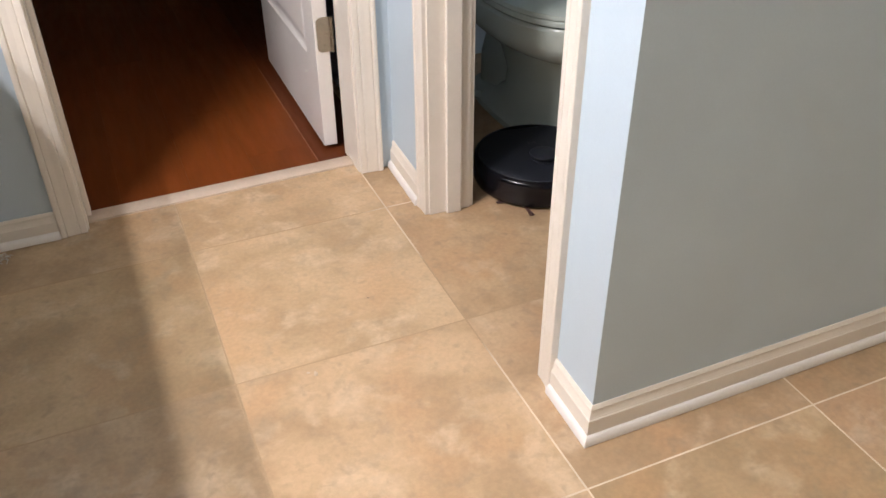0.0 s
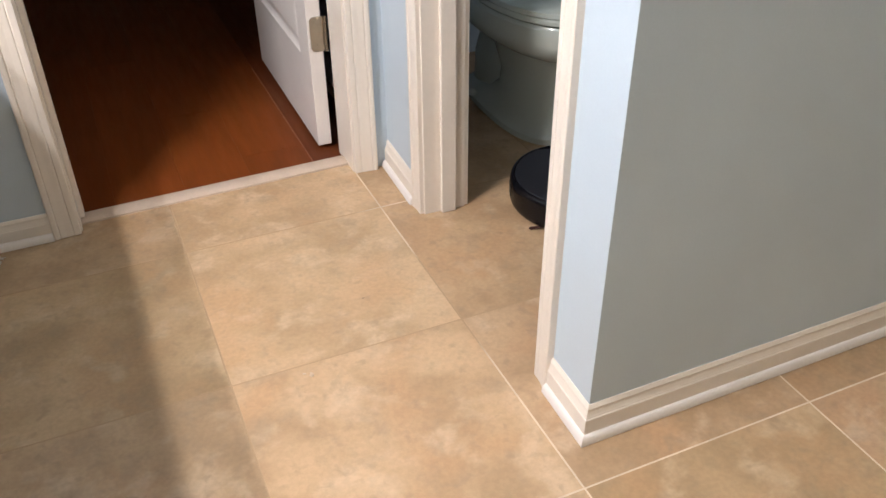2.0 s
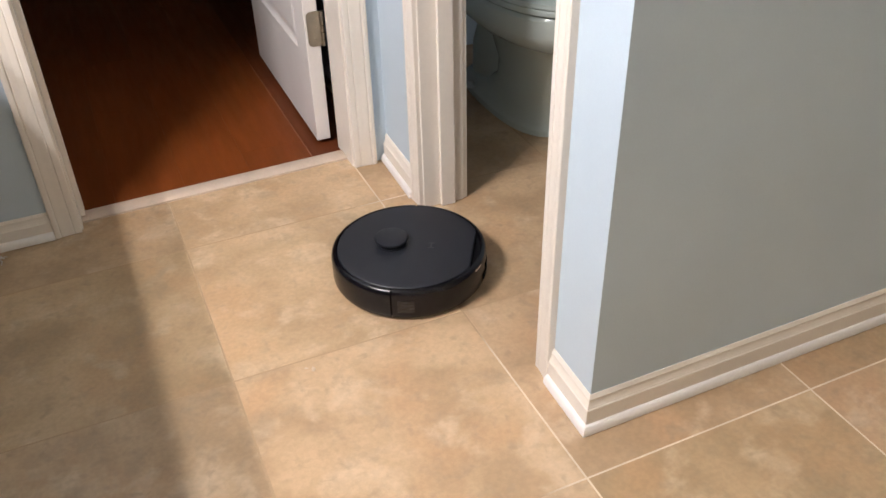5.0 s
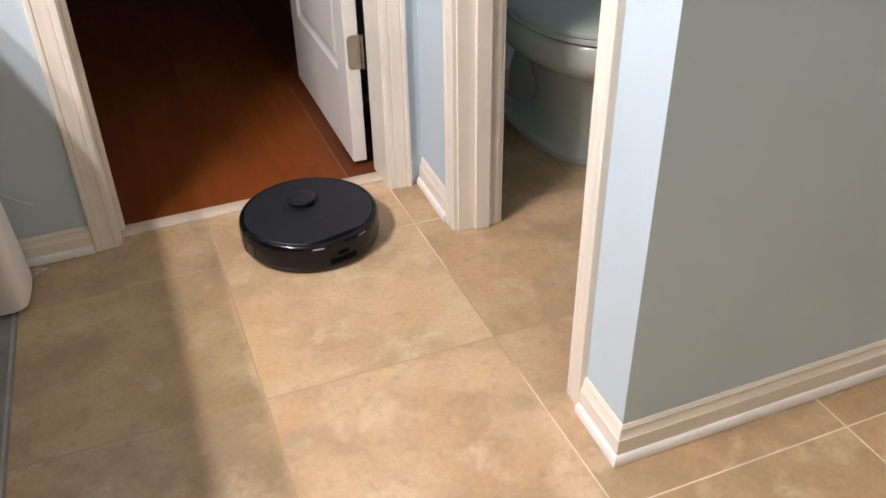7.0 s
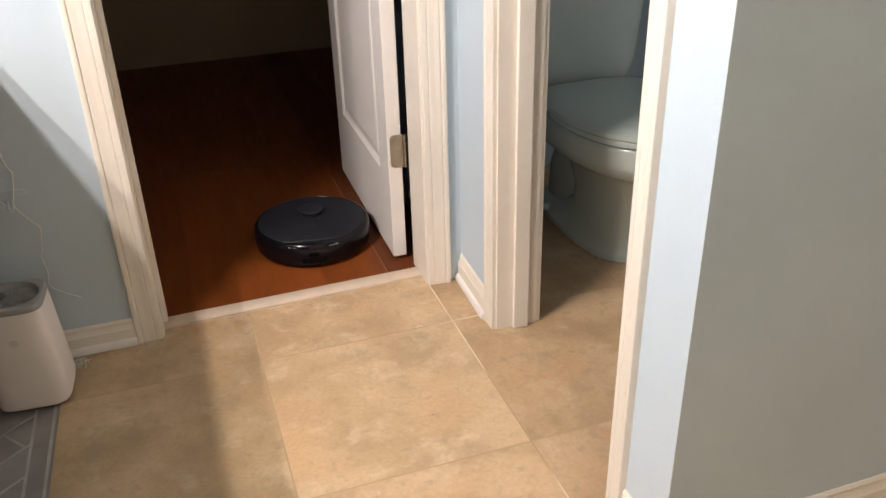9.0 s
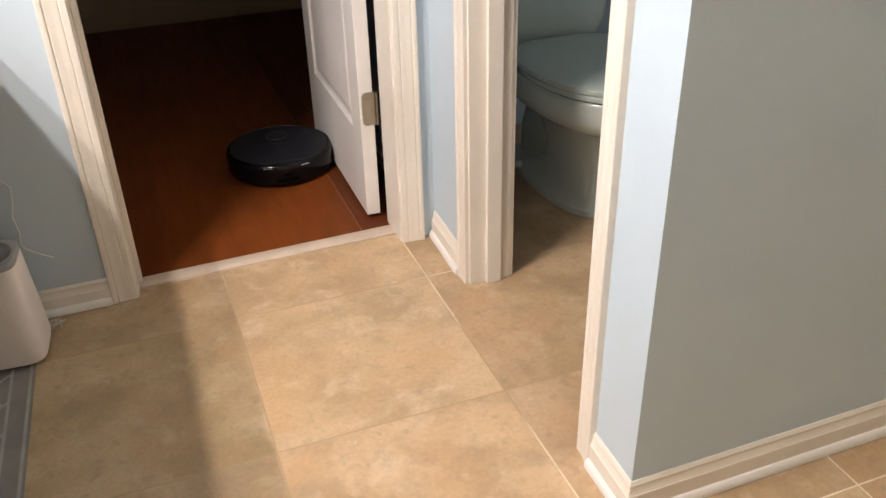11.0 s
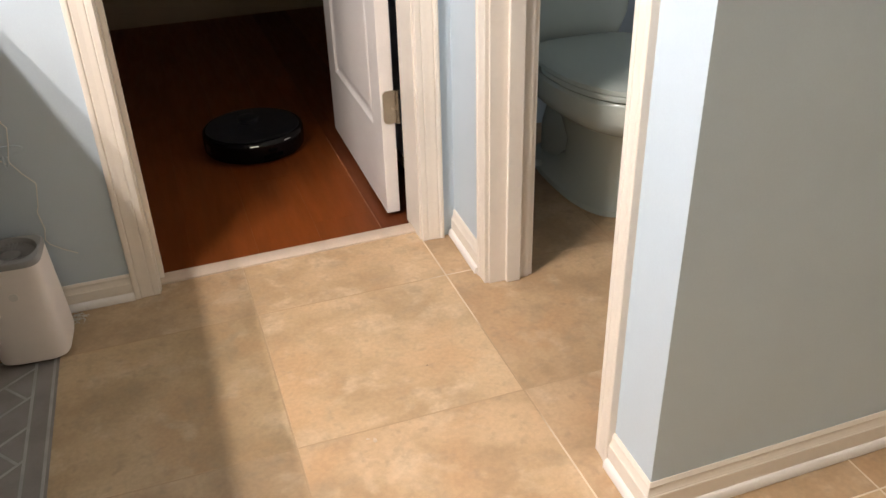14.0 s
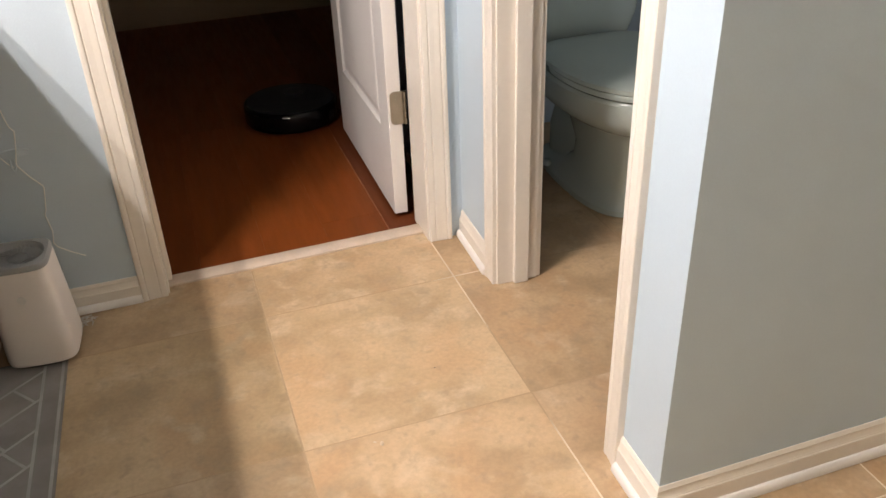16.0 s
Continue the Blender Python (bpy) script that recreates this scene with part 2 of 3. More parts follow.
def curve_points(ctrl, steps=6):
    """Catmull-Rom through the control points."""
    p = [Vector(c) for c in ctrl]
    p = [p[0] * 2 - p[1]] + p + [p[-1] * 2 - p[-2]]
    out = []
    for i in range(1, len(p) - 2):
        for s in range(steps):
            t = s / steps
            a, b, c, d = p[i - 1:i + 3]
            out.append(0.5 * (2 * b + (c - a) * t + (2 * a - 5 * b + 4 * c - d) * t * t + (3 * b - a - 3 * c + d) * t ** 3))
    return out + [p[-2]]


def empty(name, at, label, category, group=""):
    ob = new(name)
    ob.matrix_basis = at
    ob.empty_display_size = 0.05
    return tagged(ob, label, category, group)


# inner band, groove, broad face, groove, outer bead
CASING = [(0, 0), (0, 0.0105), (0.0012, 0.0118), (0.003, 0.0122), (0.0135, 0.0124), (0.0146, 0.0112), (0.0150, 0.0106), (0.0160, 0.0106), (0.0168, 0.0118),
          (0.019, 0.0124), (0.030, 0.0126), (0.041, 0.0140), (0.0425, 0.0142), (0.0434, 0.0126), (0.0440, 0.0122), (0.0448, 0.0122), (0.0454, 0.0140),
          (0.047, 0.0160), (0.050, 0.0166), (0.0545, 0.0166), (0.057, 0.0156), (0.058, 0.0140), (0.058, 0)]


def casing(a0, a1, height, face, out, along_y=False, wide=1.0, deep=1.0):
    """A mitred door casing round an opening a0..a1 in the wall face at the given place; out is the side it stands off to."""
    loops = []
    for k in range(4):
        loop = []
        for w, d in CASING:
            w, d = w * wide, d * deep
            a = (a0 - w) if k < 2 else (a1 + w)
            z = 0.001 if k in (0, 3) else height + w
            loop.append((face + out * d, a, z) if along_y else (a, face + out * d, z))
        loops.append(loop)
    return rings(loops)


BASE = [(0, 0.001), (0.0104, 0.001), (0.0104, 0.0555), (0.0096, 0.0575), (0.0086, 0.0580), (0.0086, 0.0600), (0.0074, 0.0625), (0.0053, 0.0700),
        (0.0046, 0.0745), (0.0054, 0.0760), (0.0056, 0.0785), (0.0045, 0.0805), (0.0029, 0.0840), (0.0019, 0.086), (0, 0.086)]
SHOE = [(0.0105, 0.001), (0.0190, 0.001), (0.0190, 0.006), (0.0178, 0.0115), (0.0152, 0.0160), (0.0122, 0.0184), (0.0105, 0.0190)]

# ---- plan ----
CEIL_Z = 2.44
DOOR_Y0, DOOR_Y1 = 1.10, 1.215        # wall with the bedroom doorway
DX0, DX1, DOOR_H = -0.656, -0.004, 2.04
# the wall with the toilet doorway stands slightly out of square with the tiles, the partition along them
SKEW = radians(1.9)
CORNER = Matrix.Translation((0.058, 0.092, 0))
L = CORNER @ Matrix.Rotation(-SKEW, 4, "Z")
TV = 0.101                             # its thickness
TU0, TU1 = 0.173, 0.748                # opening of the toilet room along it

# ---- structure ----
structure("wall_north", boxes((-1.67, DOOR_Y0, 0, DX0 - 0.018, DOOR_Y1, CEIL_Z), (DX1 + 0.018, DOOR_Y0, 0, 0.13, DOOR_Y1, CEIL_Z),
          (DX0 - 0.018, DOOR_Y0, DOOR_H + 0.018, DX1 + 0.018, DOOR_Y1, CEIL_Z)), WALL, "pale blue painted wall with a bedroom doorway")
side = boxes((0, TU1 + 0.018, 0, TV, 1.72, CEIL_Z), (0, TU0 - 0.018, DOOR_H + 0.018, TV, TU1 + 0.018, CEIL_Z))
rings([[(0, 0, z), (TV, TV * math.tan(SKEW), z), (TV, TU0 - 0.018, z), (0, TU0 - 0.018, z)] for z in (0, CEIL_Z)], bm=side)
structure("wall_toilet_side", side, WALL, "pale blue painted wall with a toilet doorway", at=L)
structure("wall_partition", boxes((TV, 0, 0, 1.64, 0.115, CEIL_Z)), WALL, "blue-grey painted partition wall of the toilet room", at=CORNER)
structure("wall_toilet_back", boxes((TV, 1.62, 0, 1.2, 1.72, CEIL_Z)), WALL, "pale blue painted back wall of the toilet room", at=L)
structure("wall_toilet_far", boxes((1.10, 0.115, 0, 1.2, 1.62, CEIL_Z)), WALL, "pale blue painted side wall of the toilet room", at=L)
structure("wall_west", boxes((-1.67, -1.5, 0, -1.55, 1.10, CEIL_Z)), WALL, "pale blue painted wall behind the vanity")
# closing walls out of view, placed close so their bounce brightens the partition
structure("wall_south", boxes((-1.67, -1.62, 0, 1.82, -1.5, CEIL_Z)), BOUNCE, "unseen plain wall set near to bounce light onto the partition")
structure("wall_east", boxes((1.70, -1.5, 0, 1.82, 0.3, CEIL_Z)), BOUNCE, "unseen plain end wall set near to bounce light onto the partition")
structure("wall_bedroom_back", boxes((-4.62, 3.48, 0, 3.12, 3.6, CEIL_Z)), BEDROOM, "plain painted back wall of the dark bedroom")
# bedroom sides and ceiling out of view, darkened so its floor stays dim
structure("wall_bedroom_west", boxes((-4.62, 1.215, 0, -4.5, 3.48, CEIL_Z)), BEDROOM_SHADE, "unseen bedroom side wall, darkened to cut bounced light")
structure("wall_bedroom_east", boxes((3.0, 1.83, 0, 3.12, 3.48, CEIL_Z)), BEDROOM_SHADE, "unseen bedroom side wall, darkened to cut bounced light")
structure("wall_bedroom_corner", boxes((-4.62, 1.10, 0, -1.67, 1.215, CEIL_Z), (1.0, 1.72, 0, 3.12, 1.83, CEIL_Z)), BEDROOM_SHADE,
          "unseen bedroom corner wall, darkened to cut bounced light")
structure("ceiling", boxes((-1.67, -1.62, CEIL_Z, 3.12, 1.215, CEIL_Z + 0.1), (0.1, 1.215, CEIL_Z, 3.12, 1.83, CEIL_Z + 0.1)), CEIL, "flat white painted ceiling", category="ceiling")
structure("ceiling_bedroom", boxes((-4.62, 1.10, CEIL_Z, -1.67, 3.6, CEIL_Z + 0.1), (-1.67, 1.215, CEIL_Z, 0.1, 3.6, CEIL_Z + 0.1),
          (0.1, 1.83, CEIL_Z, 3.12, 3.6, CEIL_Z + 0.1)), BEDROOM_SHADE, "unseen bedroom ceiling, darkened to cut bounced light", category="ceiling")

# doorway linings
bm = boxes((DX0 - 0.018, DOOR_Y0, 0, DX0, DOOR_Y1, DOOR_H), (DX1, DOOR_Y0, 0, DX1 + 0.018, DOOR_Y1, DOOR_H),
           (DX0 - 0.018, DOOR_Y0, DOOR_H, DX1 + 0.018, DOOR_Y1, DOOR_H + 0.018), bevel=0.0015)
door_frame = structure("door_1", bm, TRIM, "cream painted lining of the bedroom doorway", category="door frame")
part("casing", casing(DX0 - 0.004, DX1 + 0.004, DOOR_H, DOOR_Y0, -1), TRIM, door_frame, smooth=False)
part("casing", casing(DX0 - 0.004, DX1 + 0.004, DOOR_H, DOOR_Y1, 1), TRIM, door_frame, smooth=False)
part("stop", boxes((DX0, DOOR_Y1 - 0.075, 0.012, DX0 + 0.011, DOOR_Y1 - 0.037, DOOR_H), bevel=0.002), TRIM, door_frame, smooth=False)
bm = boxes((0, TU0 - 0.018, 0, TV, TU0, DOOR_H), (0, TU1, 0, TV, TU1 + 0.018, DOOR_H),
           (0, TU0 - 0.018, DOOR_H, TV, TU1 + 0.018, DOOR_H + 0.018), bevel=0.0015)
door_frame = structure("door_2", bm, TRIM, "cream painted lining of the toilet doorway", category="door frame", at=L)
part("casing", casing(TU0 - 0.004, TU1 + 0.004, DOOR_H, 0, -1, True, 0.81, 0.85), TRIM, door_frame, smooth=False, at=L)
part("casing", casing(TU0 - 0.004, TU1 + 0.004, DOOR_H, TV, 1, True, 0.81, 0.85), TRIM, door_frame, smooth=False, at=L)
part("stop", boxes((0.040, TU1 - 0.011, 0.001, 0.075, TU1, DOOR_H), bevel=0.002), TRIM, door_frame, smooth=False, at=L)
part("stop", boxes((0.040, TU0, 0.001, 0.075, TU0 + 0.011, DOOR_H), bevel=0.002), TRIM, door_frame, smooth=False, at=L)

# baseboards with their quarter-round
def baseboard(path, side, label, at=None, low=1.0):
    b = structure("baseboard", sweep(path, [(d, z * low) for d, z in BASE], side), TRIM, label, at=at, category="baseboard")
    part("quarter_round", sweep(path, SHOE, side), SHOEP, b, "white painted quarter-round", at=at)


baseboard([(0, TU0 - 0.051), (0, 0), (1.63 * math.cos(SKEW), 1.63 * math.sin(SKEW))], 1, "cream moulded baseboard with white quarter-round at the partition corner", L, 0.88)
baseboard([(0, 1.004), (0, TU1 + 0.051)], 1, "short cream baseboard with white quarter-round beside the doorway", L, 0.86)
baseboard([(-1.55, DOOR_Y0), (DX0 - 0.062, DOOR_Y0)], 1, "cream baseboard with quarter-round beneath the shaded wall", None, 0.76)

# floors
TP, GAP = 0.457, 0.0032
floor = structure("floor", boxes((-1.67, -1.62, -0.12, 1.82, 1.145, -0.0003), (0.05, 1.145, -0.12, 1.3, 1.83, -0.0003)), GROUT,
                  "tan mottled stone-look tiles with pale grout joints", category="floor")
threshold = tagged(new("threshold", mesh("threshold", sweep([(DX0, 1.128), (DX1, 1.141)],
    [(0, 0), (0, 0.005), (-0.006, 0.0085), (-0.041, 0.0085), (-0.047, 0.005), (-0.047, 0)], 1), SILL, True)),
    "pale cream threshold strip between tiles and wood", "threshold", kind="structure")
bedroom_floor = structure("bedroom_floor", boxes((-4.5, 1.183, -0.12, 0.02, 3.48, 0.0004), (0.02, 1.80, -0.12, 3.0, 3.48, 0.0004)), WOOD, "dark red-brown laminate wood floor",
                          category="floor")


# ---- things ----
def build_door():
    d = empty("bedroom_door", pose(-0.013, 1.247, 0.014, 0, 0, -0.7), "white panelled wooden door standing open into the bedroom", "door")
    w, t, h = 0.645, 0.036, 2.02
    st, y0s = 0.095, ((0.225, 0.90), (1.02, 1.92))
    bm = bmesh.new()
    # leaf lies along +y, its faces at x = -t and 0, with raised panels in moulded sinkings on both faces
    box(bm, -t, 0, 0, 0, st, h, 0.0015)
    box(bm, -t, w - st, 0, 0, w, h, 0.0015)
    for z0, z1 in ((0, 0.225), (0.90, 1.02), (1.92, h)):
        box(bm, -t + 0.0003, st, z0, -0.0003, w - st, z1)
    part("leaf", bm, DOORP, d, smooth=False)
    for z0, z1 in y0s:
        bm = bmesh.new()
        for f in (-t, 0):
            s = 1 if f < 0 else -1
            loops = []
            for inset, dep in ((0, 0.0004), (0.006, 0.006), (0.012, 0.0085), (0.020, 0.0085), (0.030, 0.0045), (0.040, 0.0035)):
                x = f + s * dep
                loops.append([(x, st + inset, z0 + inset), (x, w - st - inset, z0 + inset), (x, w - st - inset, z1 - inset), (x, st + inset, z1 - inset)])
            rings(loops, cap=False, bm=bm)
            bm.faces.new([bm.verts.new(p) for p in loops[-1]])
        bmesh.ops.remove_doubles(bm, verts=bm.verts, dist=0.0001)
        part("panel", bm, DOORP, d, smooth=False)
    for z in (0.258, 1.0, 1.75):
        # leaf of the hinge on the door's edge, with rounded corners
        k, r, hh, x0, x1 = 5, 0.012, 0.088, -0.030, 0.004
        loop = [(x1, z), (x1, z + hh)]
        loop += [(x0 + r - r * math.sin(a), z + hh - r + r * math.cos(a)) for a in [math.pi / 2 * i / k for i in range(k + 1)]]
        loop += [(x0 + r - r * math.cos(a), z + r - r * math.sin(a)) for a in [math.pi / 2 * i / k for i in range(k + 1)]]
        hinge = part("hinge", rings([[(x, yy, zz) for x, zz in loop] for yy in (-0.0024, -0.0002)]), METAL, d, "brushed nickel hinge")
        bm = bmesh.new()
        for i in range(5):
            rings([[(0.008 + 0.0055 * math.cos(2 * math.pi * j / 12), -0.004 + 0.0055 * math.sin(2 * math.pi * j / 12), zz) for j in range(12)]
                   for zz in (z + i * hh / 5 + 0.0006, z + (i + 1) * hh / 5 - 0.0006)], bm=bm)
        part("knuckle", bm, METAL, hinge)
        for sz in (0.018, 0.044, 0.070):
            part("screw", lathe([(0.0035, -0.001), (0.0035, 0.0006), (0.0025, 0.001)], 10), METAL, hinge,
                 at=pose(-0.012 + 0.006 * (sz == 0.044), -0.0026, z + sz, 90))


build_door()


def superloop(cx, cy, z, a, b_front, b_back, n=2.4, k=40, n_back=None):
    """An egg-shaped loop: half width a, reaching b_front to -y and b_back to +y."""
    out = []
    for i in range(k):
        t = 2 * math.pi * i / k
        c, s = math.cos(t), math.sin(t)
        e = 2 / (n_back if n_back and s > 0 else n)
        x = a * abs(c) ** e * (1 if c >= 0 else -1)
        y = (b_back if s >= 0 else b_front) * abs(s) ** e * (1 if s >= 0 else -1)
        out.append((cx + x, cy + y, z))
    return out


def build_toilet():
    t = empty("toilet", pose(0.553, 1.16, 0), "white porcelain toilet with its lid closed", "toilet")
    S = superloop
    # foot, column and trapway
    part("pedestal", rings([S(0, 0.08, 0.0005, 0.106, 0.232, 0.27, 2.5), S(0, 0.08, 0.016, 0.105, 0.231, 0.27, 2.5),
                            S(0, 0.08, 0.028, 0.094, 0.220, 0.255, 2.5), S(0, 0.03, 0.060, 0.084, 0.165, 0.16, 2.5),
                            S(0, 0.02, 0.10, 0.080, 0.152, 0.11, 2.5), S(0, 0.02, 0.15, 0.079, 0.155, 0.10, 2.5),
                            S(0, 0.03, 0.215, 0.088, 0.185, 0.15, 2.4), S(0, 0.05, 0.247, 0.108, 0.235, 0.25, 2.3)]), PORCELAIN, t)
    part("trapway", rings([S(0, 0.20, 0.010, 0.062, 0.14, 0.12, 2.6), S(0, 0.20, 0.12, 0.060, 0.14, 0.12, 2.6), S(0, 0.19, 0.20, 0.052, 0.12, 0.10, 2.4),
                           S(0, 0.18, 0.245, 0.03, 0.08, 0.06, 2.2)]), PORCELAIN, t)
    part("bowl", rings([S(0, 0.05, 0.240, 0.100, 0.228, 0.25, 2.3), S(0, 0.05, 0.258, 0.138, 0.270, 0.28, 2.2),
                        S(0, 0.04, 0.283, 0.166, 0.292, 0.29, 2.2), S(0, 0.02, 0.308, 0.175, 0.287, 0.30, 2.2),
                        S(0, 0.02, 0.352, 0.178, 0.289, 0.30, 2.2), S(0, 0.02, 0.360, 0.172, 0.284, 0.295, 2.2)]), PORCELAIN, t)
    part("seat", rings([S(0, 0.0, 0.3655, 0.174, 0.268, 0.145, 2.2), S(0, 0.0, 0.368, 0.179, 0.273, 0.15, 2.2),
                        S(0, 0.0, 0.378, 0.180, 0.273, 0.15, 2.2), S(0, 0.0, 0.3815, 0.180, 0.268, 0.145, 2.2)]), SEATP, t)
    part("lid", rings([S(0, 0.0, z, w, f, bk, 2.2, 40, 3.6) for z, w, f, bk in (
        (0.3820, 0.177, 0.269, 0.186), (0.3855, 0.183, 0.275, 0.191), (0.396, 0.182, 0.274, 0.191), (0.403, 0.172, 0.262, 0.182),
        (0.407, 0.14, 0.225, 0.15), (0.409, 0.06, 0.10, 0.05))]), SEATP, t)
    for hx in (-0.075, 0.075):
        part("lid_hinge", boxes((hx - 0.02, 0.150, 0.361, hx + 0.02, 0.172, 0.384), bevel=0.005), SEATP, t)
    tank = part("tank", rings([S(0, 0.30, 0.350, 0.150, 0.075, 0.085, 5), S(0, 0.30, 0.365, 0.165, 0.085, 0.09, 5),
                               S(0, 0.30, 0.44, 0.190, 0.095, 0.095, 5), S(0, 0.30, 0.60, 0.203, 0.100, 0.10, 5),
                               S(0, 0.30, 0.73, 0.208, 0.102, 0.10, 5)]), PORCELAIN, t)
    part("tank_lid", rings([S(0, 0.30, 0.73, 0.208, 0.105, 0.10, 5), S(0, 0.30, 0.735, 0.216, 0.110, 0.102, 5),
                            S(0, 0.30, 0.76, 0.216, 0.110, 0.102, 5), S(0, 0.30, 0.768, 0.206, 0.100, 0.095, 5)]), PORCELAIN, tank)
    part("flush_lever", tube([(-0.15, 0.192, 0.69), (-0.15, 0.178, 0.69), (-0.08, 0.178, 0.685)], 0.006), METAL, tank, "chrome flush lever")
    for bx in (-0.098, 0.098):
        part("bolt_cap", lathe([(0.014, 0.020), (0.014, 0.028), (0.008, 0.036), (0.002, 0.037)], 16, bx, 0.20), PORCELAIN, t)


build_toilet()

# water supply behind the bowl
supply = empty("supply_valve", pose(0.385, 1.585, 0.19), "small chrome water valve with a braided hose on the toilet-room wall", "valve")
part("escutcheon", lathe([(0.028, 0), (0.026, 0.006), (0.010, 0.010)], 24), METAL, supply, at=pose(0, 0.058, 0, 90))
part("stem", tube([(0, 0.058, 0), (0, 0, 0), (0, -0.02, 0)], 0.009), METAL, supply)
part("handle", lathe([(0.016, -0.004), (0.020, 0), (0.016, 0.004)], 16), CORD, supply, at=pose(0, -0.026, 0, 90))
part("hose", tube(curve_points([(0, 0, 0.005), (0.003, -0.004, 0.06), (0.015, -0.008, 0.12), (0.04, -0.01, 0.165)], 6), 0.006), METAL, supply)


def build_robot():
    r = empty("robot_vacuum", pose(0.395, 0.89, 0, 0, 0, 262), "black round robot vacuum with a raised lidar turret", "robot vacuum")
    k = 96

    def arc_band(profile, a0, a1, steps):
        """A lathed shell between two angles, closed at both ends."""
        bm = bmesh.new()
        loops = []
        for i in range(steps + 1):
            a = radians(a0 + (a1 - a0) * i / steps)
            loops.append([(q * math.cos(a), q * math.sin(a), z) for q, z in profile])
        return rings(loops, bm=bm)

    part("chassis", lathe([(0.02, 0.006), (0.148, 0.006), (0.153, 0.012), (0.154, 0.060), (0.150, 0.066), (0.02, 0.066)], k), BLACK, r)
    shell = [(0.150, 0.006), (0.1555, 0.0075), (0.1590, 0.014), (0.1600, 0.022), (0.1600, 0.060), (0.1585, 0.067), (0.1545, 0.0722), (0.1490, 0.0745), (0.1475, 0.0725), (0.1475, 0.05)]
    part("bumper", arc_band(shell, -86, 86, 60), BLACK, r, "satin black front bumper")
    rear = part("rear_shell", arc_band([(d - 0.0008 * (d > 0.155), z) for d, z in shell], 87.2, 272.8, 62), BLACK, r, "satin black rear shell")
    # flat cover, cut straight at the back
    plate = []
    for q, z in ((0.1470, 0.066), (0.1470, 0.0735), (0.1455, 0.0748), (0.08, 0.0752)):
        plate.append([(max(q * math.cos(2 * math.pi * i / k), -0.132 * q / 0.147), q * math.sin(2 * math.pi * i / k), z) for i in range(k)])
    part("top_cover", rings(plate), TOPP, r, "dark slate matt top cover")
    turret = part("lidar_turret", lathe([(0.0310, 0.074), (0.0310, 0.0785), (0.027, 0.079), (0.027, 0.0845), (0.0335, 0.0850), (0.0345, 0.088),
                                         (0.0335, 0.0905), (0.031, 0.0917), (0.01, 0.0920)], 48, 0.036, 0), TOPP, r, "raised round lidar turret")
    bm = bmesh.new()
    for sx in (1, -1):
        box(bm, -0.052, -0.0012 + sx * 0.008, 0.0750, -0.040, 0.0012 + sx * 0.008, 0.0757)
    box(bm, -0.047, -0.009, 0.0750, -0.045, 0.009, 0.0757)
    part("mark", bm, mat("mark_grey", (0.032, 0.033, 0.038), 0.4, bump=0), r, smooth=False)
    # slots in the rear
    for a0, a1, z0, z1 in ((168.5, 191.5, 0.020, 0.034), (175.0, 184.5, 0.040, 0.050)):
        part("slot", arc_band([(0.155, z0), (0.1604, z0), (0.1604, z1), (0.155, z1)], a0, a1, 10), DARK, rear, smooth=False)
    for a in (160.0, 200.0):
        part("charging_contact", arc_band([(0.153, 0.0635), (0.1588, 0.0637), (0.1574, 0.0672), (0.153, 0.068)], a - 4.5, a + 4.5, 6), CONTACT, rear, "bright metal charging contact")
    for s in (1, -1):
        part("sensor_window", arc_band([(0.155, 0.024), (0.1604, 0.024), (0.1604, 0.052), (0.155, 0.052)], s * 91, s * 103, 6), VENT, r, "ribbed grey side vent")
    part("rim_seam", lathe([(0.1515, 0.0100), (0.1535, 0.0105), (0.1535, 0.0125), (0.1515, 0.0130)], k), RUBBER, r)
    for s in (1, -1):
        part("wheel", lathe([(0.030, -0.012), (0.033, -0.008), (0.033, 0.008), (0.030, 0.012)], 32), RUBBER, r, at=pose(0, s * 0.105, 0.0335, 90))
    part("caster", lathe([(0.010, -0.008), (0.012, -0.005), (0.012, 0.005), (0.010, 0.008)], 20), RUBBER, r, at=pose(0.115, 0, 0.0125, 90))
    brush = part("side_brush", lathe([(0.010, 0.003), (0.013, 0.006), (0.010, 0.010)], 16), BLACK, r)
    brush.location = (0.108, -0.080, 0)
    for i in range(3):
        a = 2 * math.pi * i / 3
        d = Vector((math.cos(a), math.sin(a), 0))
        bm = bmesh.new()
        for j in range(-3, 4):
            n = Vector((-d.y, d.x, 0)) * (0.0011 * j)
            tube([d * 0.010 + n * 0.6 + Vector((0, 0, 0.006)), d * 0.035 + n + Vector((0, 0, 0.005)), d * (0.060 - 0.001 * abs(j)) + n * 1.8 + Vector((0, 0, 0.0018))], 0.0007, 5).to_mesh(
                tmp := bpy.data.meshes.new("strand"))
            bm.from_mesh(tmp)
            bpy.data.meshes.remove(tmp)
        part("bristles", bm, BRISTLE, brush)
    return r, brush


robot, side_brush = build_robot()


def rounded_square(cx, cy, z, h, n=4.6, k=48):
    return superloop(cx, cy, z, h, h, h, n, k)


